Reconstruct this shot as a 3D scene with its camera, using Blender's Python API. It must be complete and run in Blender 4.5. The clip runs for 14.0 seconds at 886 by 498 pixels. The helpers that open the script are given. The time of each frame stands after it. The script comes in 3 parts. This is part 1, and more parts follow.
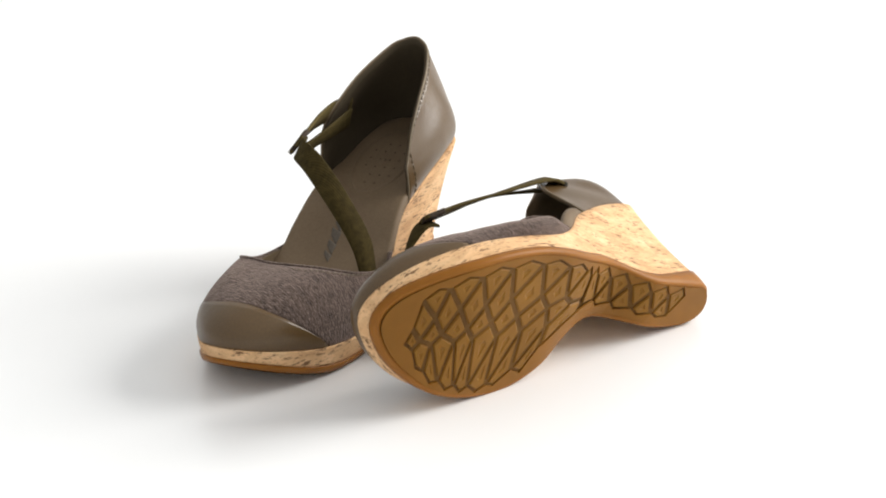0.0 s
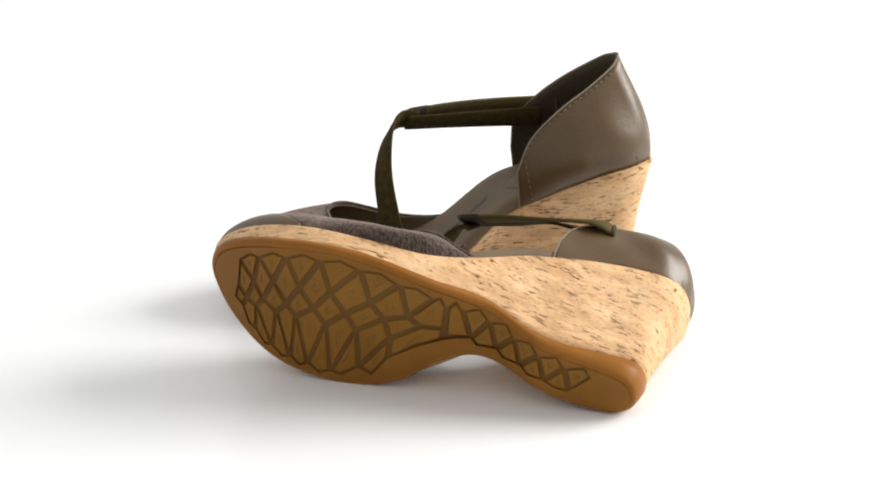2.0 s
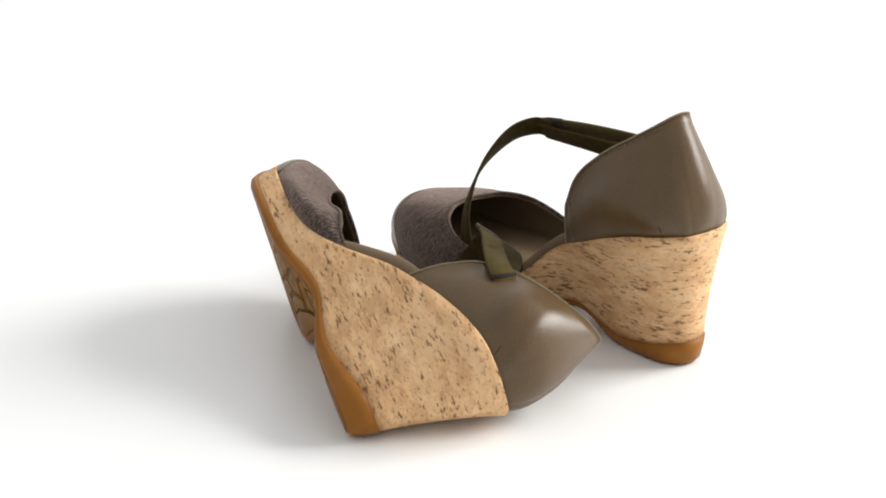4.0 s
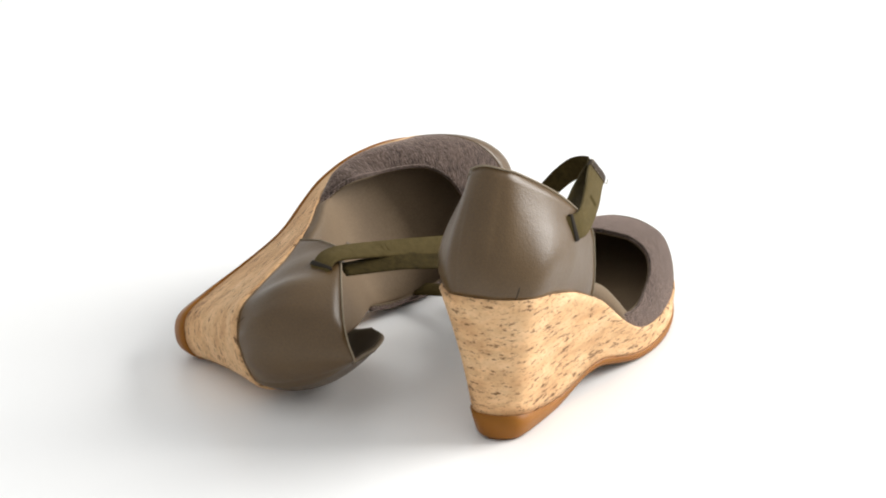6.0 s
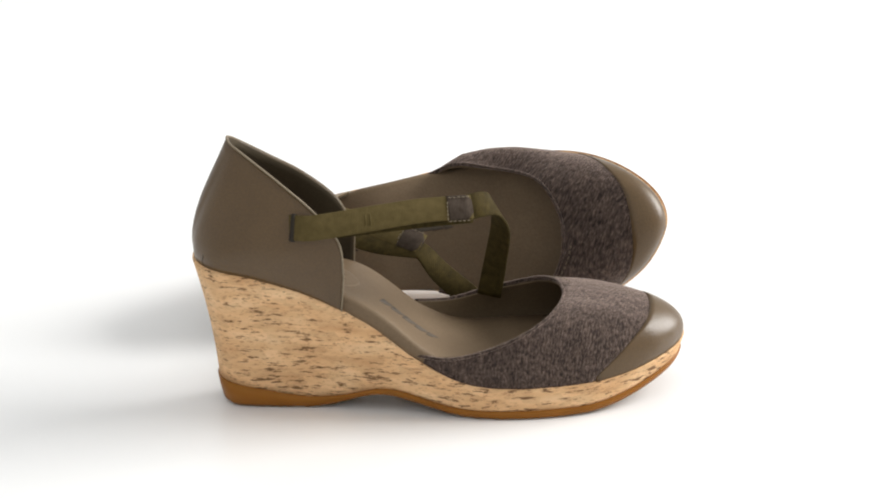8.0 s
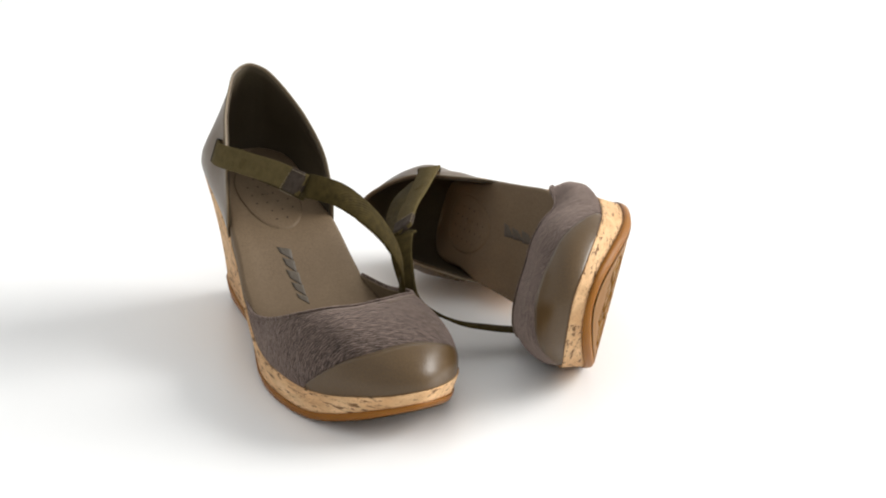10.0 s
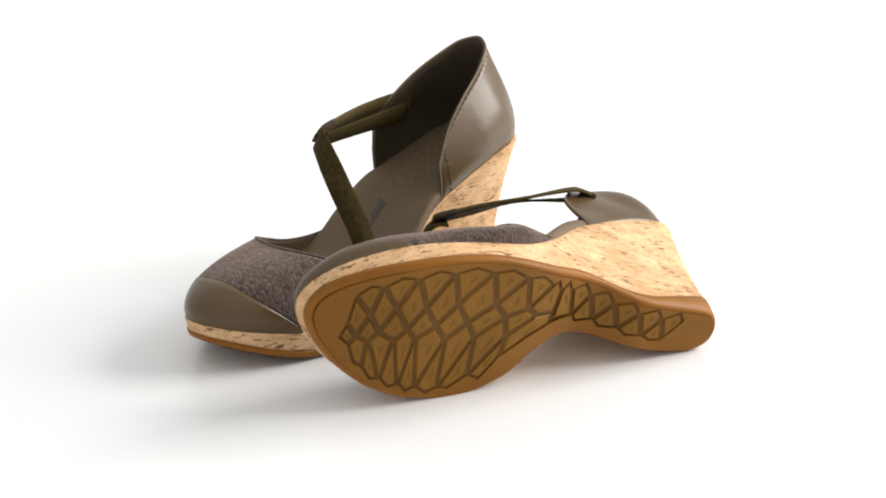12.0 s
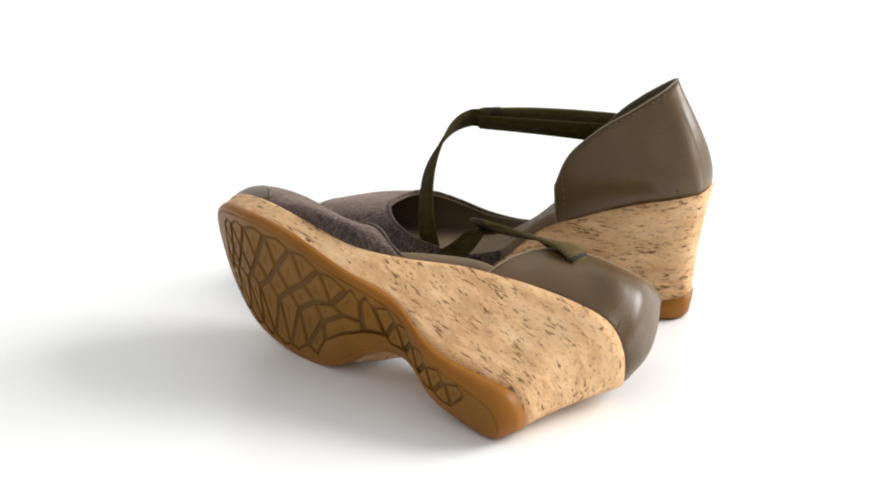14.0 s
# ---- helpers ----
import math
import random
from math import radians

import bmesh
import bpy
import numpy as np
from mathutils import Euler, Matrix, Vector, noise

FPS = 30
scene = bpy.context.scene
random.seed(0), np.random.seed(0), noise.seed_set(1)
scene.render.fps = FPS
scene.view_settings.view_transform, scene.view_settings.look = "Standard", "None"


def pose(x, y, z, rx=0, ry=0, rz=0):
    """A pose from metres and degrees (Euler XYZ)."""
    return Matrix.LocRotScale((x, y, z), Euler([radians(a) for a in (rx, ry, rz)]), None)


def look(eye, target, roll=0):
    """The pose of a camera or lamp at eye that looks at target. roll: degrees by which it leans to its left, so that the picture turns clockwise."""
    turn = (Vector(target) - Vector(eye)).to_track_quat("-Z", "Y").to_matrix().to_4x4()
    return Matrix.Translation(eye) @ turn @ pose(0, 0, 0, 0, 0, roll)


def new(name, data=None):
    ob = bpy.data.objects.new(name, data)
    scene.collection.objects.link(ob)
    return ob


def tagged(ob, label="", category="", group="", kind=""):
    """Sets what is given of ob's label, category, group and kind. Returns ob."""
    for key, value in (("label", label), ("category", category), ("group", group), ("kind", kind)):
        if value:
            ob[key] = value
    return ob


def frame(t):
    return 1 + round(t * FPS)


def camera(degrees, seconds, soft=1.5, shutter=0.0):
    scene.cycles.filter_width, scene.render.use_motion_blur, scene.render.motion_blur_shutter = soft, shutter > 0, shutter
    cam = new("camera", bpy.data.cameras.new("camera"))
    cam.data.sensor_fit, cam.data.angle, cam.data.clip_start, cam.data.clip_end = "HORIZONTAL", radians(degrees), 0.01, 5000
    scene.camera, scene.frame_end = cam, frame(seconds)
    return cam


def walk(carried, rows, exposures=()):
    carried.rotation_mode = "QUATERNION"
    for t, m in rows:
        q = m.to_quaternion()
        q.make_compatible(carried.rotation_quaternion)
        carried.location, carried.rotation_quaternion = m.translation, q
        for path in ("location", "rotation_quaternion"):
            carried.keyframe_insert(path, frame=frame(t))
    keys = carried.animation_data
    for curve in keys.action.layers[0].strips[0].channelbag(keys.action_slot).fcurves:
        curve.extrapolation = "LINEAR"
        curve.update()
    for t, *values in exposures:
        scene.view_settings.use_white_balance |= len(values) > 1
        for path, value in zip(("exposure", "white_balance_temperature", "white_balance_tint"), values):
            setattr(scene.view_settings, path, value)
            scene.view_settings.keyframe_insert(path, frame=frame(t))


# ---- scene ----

# ---- camera: stands still on a tripod, a metre from the turntable ----
cam = camera(25.0, 14.0, soft=2.0)
EYE = Vector((0.0, -1.005, 0.410))
AIM = EYE + Vector((-0.0004, math.cos(radians(19.70)), -math.sin(radians(19.70))))
STILL = look(EYE, AIM, -0.91)
walk(cam, [(0.0, STILL), (14.0, STILL)])

# how far the shoes have turned (seconds, degrees clockwise)
TURN = [(0.0, 0.0), (0.5, 14.9), (1.0, 29.5), (1.5, 43.7), (2.0, 57.4), (2.2, 62.4), (4.3, 125.3), (4.5, 131.5), (5.0, 146.0), (5.5, 161.5),
        (6.0, 177.4), (6.5, 193.2), (7.0, 209.2), (7.5, 225.7), (8.0, 241.9), (8.5, 258.2), (9.0, 274.8), (9.2, 281.6), (11.3, 354.4), (11.5, 360.6),
        (12.0, 376.5), (12.5, 393.3), (13.0, 411.3), (13.5, 429.2), (14.0, 446.6)]

# ---- light: a white studio with one big soft window-like light behind and to the side ----
world = bpy.data.worlds.new("studio_white")
scene.world = world
world.use_nodes = True
world.node_tree.nodes["Background"].inputs["Color"].default_value = (0.982, 0.986, 0.98, 1)
world.node_tree.nodes["Background"].inputs["Strength"].default_value = 0.75


def softbox(name, eye, target, size, watts, colour):
    data = bpy.data.lights.new(name, "AREA")
    data.shape, data.size, data.size_y, data.energy, data.color = "RECTANGLE", size[0], size[1], watts, colour
    ob = new(name, data)
    ob.matrix_world = look(eye, target)
    return ob


softbox("softbox", (2.55, 0.55, 1.40), (0.0, 0.0, 0.03), (1.9, 1.7), 134, (1.0, 0.987, 0.962))
scene.view_settings.exposure = 0.0


# ---- materials ----
def material(name):
    m = bpy.data.materials.new(name)
    m.use_nodes = True
    return m, m.node_tree.nodes, m.node_tree.links, m.node_tree.nodes["Principled BSDF"]


def noise_tex(nodes, links, scale, detail=4.0, rough=0.55, stretch=(1, 1, 1)):
    co = nodes.new("ShaderNodeTexCoord")
    mp = nodes.new("ShaderNodeMapping")
    mp.inputs["Scale"].default_value = stretch
    nz = nodes.new("ShaderNodeTexNoise")
    nz.inputs["Scale"].default_value, nz.inputs["Detail"].default_value, nz.inputs["Roughness"].default_value = scale, detail, rough
    links.new(co.outputs["Object"], mp.inputs["Vector"])
    links.new(mp.outputs["Vector"], nz.inputs["Vector"])
    return nz


def ramp(nodes, links, source, stops):
    r = nodes.new("ShaderNodeValToRGB")
    el = r.color_ramp.elements
    while len(el) < len(stops):
        el.new(0.5)
    for e, (at, c) in zip(el, stops):
        e.position, e.color = at, (*c, 1)
    links.new(source, r.inputs["Fac"])
    return r


def mix(nodes, links, kind, fac, a, b):
    m = nodes.new("ShaderNodeMix")
    m.data_type, m.blend_type = "RGBA", kind
    if isinstance(fac, float):
        m.inputs[0].default_value = fac
    else:
        links.new(fac, m.inputs[0])
    links.new(a, m.inputs[6])
    links.new(b, m.inputs[7])
    return m.outputs[2]


def bump(nodes, links, height, strength, distance, bsdf, before=None):
    b = nodes.new("ShaderNodeBump")
    b.inputs["Strength"].default_value, b.inputs["Distance"].default_value = strength, distance
    links.new(height, b.inputs["Height"])
    if before:
        links.new(before.outputs["Normal"], b.inputs["Normal"])
    links.new(b.outputs["Normal"], bsdf.inputs["Normal"])
    return b


def leather(name, dark, light, rough, grain=0.25):
    m, n, l, p = material(name)
    big = noise_tex(n, l, 22, 3)
    r = ramp(n, l, big.outputs["Fac"], [(0.3, dark), (0.72, light)])
    fine = noise_tex(n, l, 900, 3)
    fr = ramp(n, l, fine.outputs["Fac"], [(0.3, (0.86, 0.86, 0.86)), (0.7, (1.06, 1.06, 1.06))])
    l.new(mix(n, l, "MULTIPLY", 1.0, r.outputs["Color"], fr.outputs["Color"]), p.inputs["Base Color"])
    rr = ramp(n, l, big.outputs["Fac"], [(0.25, (rough - 0.06,) * 3), (0.75, (rough + 0.08,) * 3)])
    l.new(rr.outputs["Color"], p.inputs["Roughness"])
    p.inputs["Specular IOR Level"].default_value = 0.46 if rough < 0.5 else 0.25
    vor = n.new("ShaderNodeTexVoronoi")
    vor.inputs["Scale"].default_value = 1100
    co = n.new("ShaderNodeTexCoord")
    l.new(co.outputs["Object"], vor.inputs["Vector"])
    b = bump(n, l, vor.outputs["Distance"], grain, 0.0002, p)
    crease = noise_tex(n, l, 70, 4)
    bump(n, l, crease.outputs["Fac"], 0.12, 0.002, p, b)
    return m


def cork_material():
    m, n, l, p = material("cork")
    soft = noise_tex(n, l, 60, 5, 0.6, (0.5, 0.8, 1.4))
    base = ramp(n, l, soft.outputs["Fac"], [(0.28, (0.52, 0.29, 0.13)), (0.5, (0.66, 0.415, 0.215)), (0.75, (0.76, 0.53, 0.31))])
    grains = n.new("ShaderNodeTexVoronoi")
    grains.inputs["Scale"].default_value = 260
    co = n.new("ShaderNodeTexCoord")
    mp = n.new("ShaderNodeMapping")
    mp.inputs["Scale"].default_value = (0.45, 0.7, 1.3)
    l.new(co.outputs["Object"], mp.inputs["Vector"])
    l.new(mp.outputs["Vector"], grains.inputs["Vector"])
    gr = ramp(n, l, grains.outputs["Color"], [(0.1, (0.86, 0.84, 0.8)), (0.9, (1.08, 1.06, 1.04))])
    c0 = mix(n, l, "MULTIPLY", 0.9, base.outputs["Color"], gr.outputs["Color"])
    small = noise_tex(n, l, 950, 2.5, 0.6, (0.35, 0.55, 1.1))
    sm = ramp(n, l, small.outputs["Fac"], [(0.56, (0, 0, 0)), (0.70, (1, 1, 1))])
    tan = n.new("ShaderNodeRGB")
    tan.outputs[0].default_value = (0.34, 0.165, 0.065, 1)
    half = n.new("ShaderNodeMath")
    half.operation = "MULTIPLY"
    l.new(sm.outputs["Color"], half.inputs[0])
    half.inputs[1].default_value = 0.75
    c1 = mix(n, l, "MIX", half.outputs[0], c0, tan.outputs[0])
    fleck = noise_tex(n, l, 500, 3.5, 0.68, (0.24, 0.42, 1.2))
    patch = noise_tex(n, l, 42, 2, 0.5)
    add = n.new("ShaderNodeMath")
    add.operation = "MULTIPLY_ADD"
    l.new(patch.outputs["Fac"], add.inputs[0])
    add.inputs[1].default_value = 0.22
    l.new(fleck.outputs["Fac"], add.inputs[2])
    fm = ramp(n, l, add.outputs[0], [(0.676, (0, 0, 0)), (0.735, (1, 1, 1))])
    darkc = n.new("ShaderNodeRGB")
    darkc.outputs[0].default_value = (0.17, 0.085, 0.033, 1)
    c2 = mix(n, l, "MIX", fm.outputs["Color"], c1, darkc.outputs[0])
    l.new(c2, p.inputs["Base Color"])
    p.inputs["Roughness"].default_value = 0.80
    inv = n.new("ShaderNodeMath")
    inv.operation = "SUBTRACT"
    inv.inputs[0].default_value = 1.0
    l.new(fm.outputs["Color"], inv.inputs[1])
    b = bump(n, l, inv.outputs[0], 0.35, 0.0006, p)
    bump(n, l, soft.outputs["Fac"], 0.2, 0.001, p, b)
    return m


def wool_material():
    m, n, l, p = material("wool_felt")
    co = n.new("ShaderNodeTexCoord")
    turn = n.new("ShaderNodeMapping")
    turn.inputs["Rotation"].default_value = (0.0, 0.0, radians(24))
    l.new(co.outputs["Object"], turn.inputs["Vector"])

    def along(scale, detail, rough, stretch):
        mp = n.new("ShaderNodeMapping")
        mp.inputs["Scale"].default_value = stretch
        nz = n.new("ShaderNodeTexNoise")
        nz.inputs["Scale"].default_value, nz.inputs["Detail"].default_value, nz.inputs["Roughness"].default_value = scale, detail, rough
        l.new(turn.outputs["Vector"], mp.inputs["Vector"])
        l.new(mp.outputs["Vector"], nz.inputs["Vector"])
        return nz
    fibre = along(900, 4, 0.68, (1.0, 0.3, 0.6))
    base = ramp(n, l, fibre.outputs["Fac"], [(0.34, (0.018, 0.012, 0.009)), (0.5, (0.060, 0.042, 0.034)), (0.68, (0.135, 0.098, 0.082))])
    big = noise_tex(n, l, 110, 3)
    br = ramp(n, l, big.outputs["Fac"], [(0.3, (0.82, 0.81, 0.82)), (0.7, (1.14, 1.12, 1.10))])
    woven = mix(n, l, "MULTIPLY", 1.0, base.outputs["Color"], br.outputs["Color"])
    p.inputs["Roughness"].default_value = 0.95
    p.inputs["Sheen Weight"].default_value = 0.42
    p.inputs["Sheen Tint"].default_value = (1.0, 0.78, 0.68, 1)
    p.inputs["Sheen Roughness"].default_value = 0.5
    p.inputs["Specular IOR Level"].default_value = 0.15
    wave = n.new("ShaderNodeTexWave")
    wave.inputs["Scale"].default_value, wave.inputs["Distortion"].default_value = 205, 6.4
    wave.inputs["Detail"].default_value, wave.inputs["Detail Scale"].default_value = 2.0, 1.4
    l.new(turn.outputs["Vector"], wave.inputs["Vector"])
    ribs = ramp(n, l, wave.outputs["Fac"], [(0.1, (0.52, 0.52, 0.53)), (0.75, (1.18, 1.16, 1.14))])
    ribbed = mix(n, l, "MULTIPLY", 0.28, woven, ribs.outputs["Color"])
    # dark tufts between the ribs
    tuft = along(400, 1.5, 0.5, (0.8, 0.5, 0.7))
    tr = ramp(n, l, tuft.outputs["Fac"], [(0.31, (0.30, 0.29, 0.30)), (0.43, (1.0, 1.0, 1.0))])
    l.new(mix(n, l, "MULTIPLY", 0.85, ribbed, tr.outputs["Color"]), p.inputs["Base Color"])
    b = bump(n, l, wave.outputs["Fac"], 0.3, 0.0007, p)
    nub = noise_tex(n, l, 380, 3, 0.6)
    b = bump(n, l, nub.outputs["Fac"], 0.34, 0.0014, p, b)
    b = bump(n, l, tuft.outputs["Fac"], 0.4, 0.0012, p, b)
    bump(n, l, fibre.outputs["Fac"], 0.6, 0.001, p, b)
    return m


def webbing_material(name, dark, light):
    m, n, l, p = material(name)
    f = noise_tex(n, l, 300, 4, 0.6)
    r = ramp(n, l, f.outputs["Fac"], [(0.3, dark), (0.7, light)])
    l.new(r.outputs["Color"], p.inputs["Base Color"])
    p.inputs["Specular IOR Level"].default_value = 0.08
    p.inputs["Roughness"].default_value = 0.8
    wave = n.new("ShaderNodeTexWave")
    wave.inputs["Scale"].default_value, wave.inputs["Distortion"].default_value = 420, 0.6
    co = n.new("ShaderNodeTexCoord")
    l.new(co.outputs["Object"], wave.inputs["Vector"])
    b = bump(n, l, wave.outputs["Fac"], 0.35, 0.0003, p)
    bump(n, l, f.outputs["Fac"], 0.3, 0.0005, p, b)
    return m


def rubber_material(name, dark, light, rough):
    m, n, l, p = material(name)
    f = noise_tex(n, l, 35, 4)
    r = ramp(n, l, f.outputs["Fac"], [(0.3, dark), (0.7, light)])
    l.new(r.outputs["Color"], p.inputs["Base Color"])
    p.inputs["Roughness"].default_value = rough
    p.inputs["Specular IOR Level"].default_value = 0.16
    p.inputs["Subsurface Weight"].default_value = 0.12
    p.inputs["Subsurface Radius"].default_value = (0.004, 0.002, 0.0006)
    g = noise_tex(n, l, 600, 3)
    bump(n, l, g.outputs["Fac"], 0.12, 0.0004, p)
    return m


def white_floor_material():
    m, n, l, p = material("white_acrylic")
    f = noise_tex(n, l, 3, 3)
    r = ramp(n, l, f.outputs["Fac"], [(0.3, (0.86, 0.865, 0.865)), (0.7, (0.885, 0.885, 0.88))])
    l.new(r.outputs["Color"], p.inputs["Base Color"])
    p.inputs["Roughness"].default_value = 0.32
    p.inputs["Specular IOR Level"].default_value = 0.35
    return m


LEATHER = leather("taupe_leather", (0.080, 0.045, 0.0155), (0.108, 0.064, 0.025), 0.35)
LINING = leather("lining_leather", (0.11, 0.077, 0.043), (0.148, 0.106, 0.062), 0.7, 0.15)
# a darker copy of the lining, with the heel's inner shade in it
LINING_SHADED = leather("shaded_heel_lining", (0.046, 0.034, 0.019), (0.07, 0.052, 0.03), 0.75, 0.15)
INSOLE = leather("insole_leather", (0.135, 0.091, 0.052), (0.176, 0.123, 0.074), 0.62, 0.2)
THREAD = leather("taupe_thread", (0.12, 0.09, 0.058), (0.19, 0.15, 0.10), 0.75, 0.1)
EDGE = leather("raw_edge", (0.19, 0.15, 0.10), (0.28, 0.23, 0.165), 0.75, 0.1)
CORK = cork_material()
WOOL = wool_material()
STRAP = webbing_material("olive_webbing", (0.074, 0.055, 0.020), (0.10, 0.074, 0.029))
# olive webbing darkened by hand for the straps' shaded inner side
STRAP_SHADED = webbing_material("shaded_webbing", (0.028, 0.020, 0.006), (0.056, 0.040, 0.012))
TAB = webbing_material("grey_tab", (0.034, 0.024, 0.017), (0.062, 0.047, 0.036))
GUM = rubber_material("gum_rubber", (0.215, 0.080, 0.009), (0.278, 0.108, 0.015), 0.44)
# the sole's rubber darkened: the grooves' shade is painted into the colour
TREAD_SHADED = rubber_material("shaded_tread_rubber", (0.105, 0.050, 0.010), (0.14, 0.067, 0.015), 0.6)
LUG = rubber_material("lug_rubber", (0.172, 0.076, 0.008), (0.222, 0.101, 0.013), 0.47)
PLATE = rubber_material("plate_rubber", (0.178, 0.074, 0.008), (0.230, 0.097, 0.013), 0.45)
PRINT = leather("dark_print", (0.066, 0.056, 0.046), (0.125, 0.10, 0.074), 0.6, 0.1)
DARK = leather("dark_thread_and_hollow", (0.018, 0.014, 0.010), (0.035, 0.028, 0.02), 0.85, 0.1)
WHITE = white_floor_material()


# ---- mesh helpers: shoe shapes are written in millimetres for a right shoe ----
class Side:
    sign = 1.0          # 1 a right shoe, -1 a left shoe


def part(name, bm, mat, parent, label="", smooth=True):
    """Link a bmesh given in millimetres as one mesh object under its thing."""
    for v in bm.verts:
        short = 0.0 if Side.sign > 0 else 2.4 * min(max((v.co.x - 135) / 90, 0), 1)
        v.co = Vector((v.co.x - short, v.co.y * Side.sign, v.co.z)) * 0.001
    if Side.sign < 0:
        bmesh.ops.reverse_faces(bm, faces=bm.faces)
    bm.normal_update()
    me = bpy.data.meshes.new(name)
    bm.to_mesh(me)
    bm.free()
    for poly in me.polygons:
        poly.use_smooth = smooth
    me.materials.append(mat)
    ob = new(name, me)
    ob.parent = parent
    if label:
        ob["label"] = label
    return ob


def spline(points, count, closed=False):
    """Catmull-Rom through the points, count samples, even in the parameter."""
    p = np.array(points, float)
    n = len(p)
    if closed:
        u = np.arange(count) * n / count
    else:
        u = np.linspace(0, n - 1, count)
    i = np.floor(u).astype(int)
    if not closed:
        i = np.minimum(i, n - 2)
    f = (u - i)[:, None]

    def at(k):
        if closed:
            return p[k % n]
        lo, hi = 2 * p[0] - p[1], 2 * p[-1] - p[-2]
        q = np.vstack([lo, p, hi])
        return q[np.clip(k + 1, 0, n + 1)]
    a, b, c, d = at(i - 1), at(i), at(i + 1), at(i + 2)
    return 0.5 * (2 * b + (c - a) * f + (2 * a - 5 * b + 4 * c - d) * f ** 2 + (3 * b - a - 3 * c + d) * f ** 3)


def table(rows):
    xs, ys = zip(*rows)
    s = spline(rows, len(rows) * 8)
    return lambda x: np.interp(x, s[:, 0], s[:, 1])


def grid_mesh(rows, closed=False):
    """A bmesh of quads over rows of points; closed joins each row's ends."""
    bm = bmesh.new()
    vs = [[bm.verts.new(tuple(q)) for q in row] for row in rows]
    for a, b in zip(vs, vs[1:]):
        n = len(a)
        for k in range(n if closed else n - 1):
            bm.faces.new((a[k], a[(k + 1) % n], b[(k + 1) % n], b[k]))
    bm.normal_update()
    return bm


def face_outwards(bm, centre):
    bm.normal_update()
    s = sum((f.normal.dot(f.calc_center_median() - Vector(centre)) * f.calc_area() for f in bm.faces))
    if s < 0:
        bmesh.ops.reverse_faces(bm, faces=bm.faces)
    bm.normal_update()
    return bm


def offset(bm, mm):
    bm.normal_update()
    moves = [(v, v.normal.copy()) for v in bm.verts]
    for v, nrm in moves:
        v.co += nrm * mm
    return bm


def thicken(bm, mm):
    """Give an open sheet thickness to its inner side."""
    bm.normal_update()
    inner = {v: bm.verts.new(v.co - v.normal * mm) for v in list(bm.verts)}
    edges = [e for e in bm.edges if len(e.link_faces) == 1]
    faces = list(bm.faces)
    rim = []
    for e in edges:
        loop = e.link_loops[0]
        rim.append((loop.vert, loop.link_loop_next.vert))
    for f in faces:
        bm.faces.new([inner[v] for v in reversed(f.verts)])
    for a, b in rim:
        bm.faces.new((b, a, inner[a], inner[b]))
    bm.normal_update()
    return bm


def tube(points, radius, count=6):
    p = np.array(points, float)
    t = np.gradient(p, axis=0)
    t /= np.linalg.norm(t, axis=1)[:, None] + 1e-9
    rows = []
    for q, d in zip(p, t):
        up = np.array([0, 0, 1.0]) if abs(d[2]) < 0.9 else np.array([1.0, 0, 0])
        a = np.cross(d, up)
        a /= np.linalg.norm(a)
        b = np.cross(a, d)
        rows.append([q + radius * (a * math.cos(k) + b * math.sin(k)) for k in np.linspace(0, 2 * math.pi, count, endpoint=False)])
    bm = grid_mesh(rows, closed=True)
    bm.verts.ensure_lookup_table()
    bm.faces.new(bm.verts[:count])
    bm.faces.new(list(reversed(bm.verts[-count:])))
    bmesh.ops.recalc_face_normals(bm, faces=bm.faces)
    return bm


def ribbon(points, widths, width, thick, count=40, rounded=False):
    """A flat band along points; widths: the direction across it at each point."""
    p, w = spline(points, count), spline(widths, count)
    t = np.gradient(p, axis=0)
    t /= np.linalg.norm(t, axis=1)[:, None]
    rows = []
    for n, (q, d, a) in enumerate(zip(p, t, w)):
        a = a - d * (a @ d)
        a /= np.linalg.norm(a)
        b = np.cross(d, a)
        h, k = width / 2, thick / 2
        if rounded:
            h *= math.sqrt(max(1 - max(0.0, (n - count + 4.2) / 3.4) ** 2, 0.3))
        ring = [(-h, -k * 0.4), (-h * 0.93, -k), (h * 0.93, -k), (h, -k * 0.4), (h, k * 0.4), (h * 0.93, k), (-h * 0.93, k), (-h, k * 0.4)]
        rows.append([q + a * i + b * j for i, j in ring])
    bm = grid_mesh(rows, closed=True)
    bm.verts.ensure_lookup_table()
    bm.faces.new(bm.verts[:8])
    bm.faces.new(list(reversed(bm.verts[-8:])))
    bmesh.ops.recalc_face_normals(bm, faces=bm.faces)
    return bm


# ---- the shoe's lines ----
SOLE_LINE = [(-1, 1), (1.5, -7), (8, -11.5), (25, -14), (50, -17), (75, -23.5), (100, -31), (125, -38), (150, -40.5), (178, -37), (203, -27),
             (222, -13), (228.5, 1), (224, 13.5), (211, 26.5), (190, 37.5), (165, 42), (140, 40), (118, 29), (102, 15), (85, 8), (60, 8.5),
             (35, 12), (12, 12.5), (2, 8)]
BED_LINE = [(-13.8, 8), (-12, -8.4), (-2.6, -20.4), (20, -24.8), (50, -28.6), (78, -32.4), (103, -37), (127, -40.2), (151, -41), (180, -38), (205, -28.5),
            (225, -13.5), (232.3, 1.5), (228.2, 15), (214.8, 30), (193, 41.5), (165, 47), (140, 46), (115, 39), (95, 32), (75, 29), (50, 29),
            (25, 31), (3.6, 29.4), (-10.4, 20.2)]
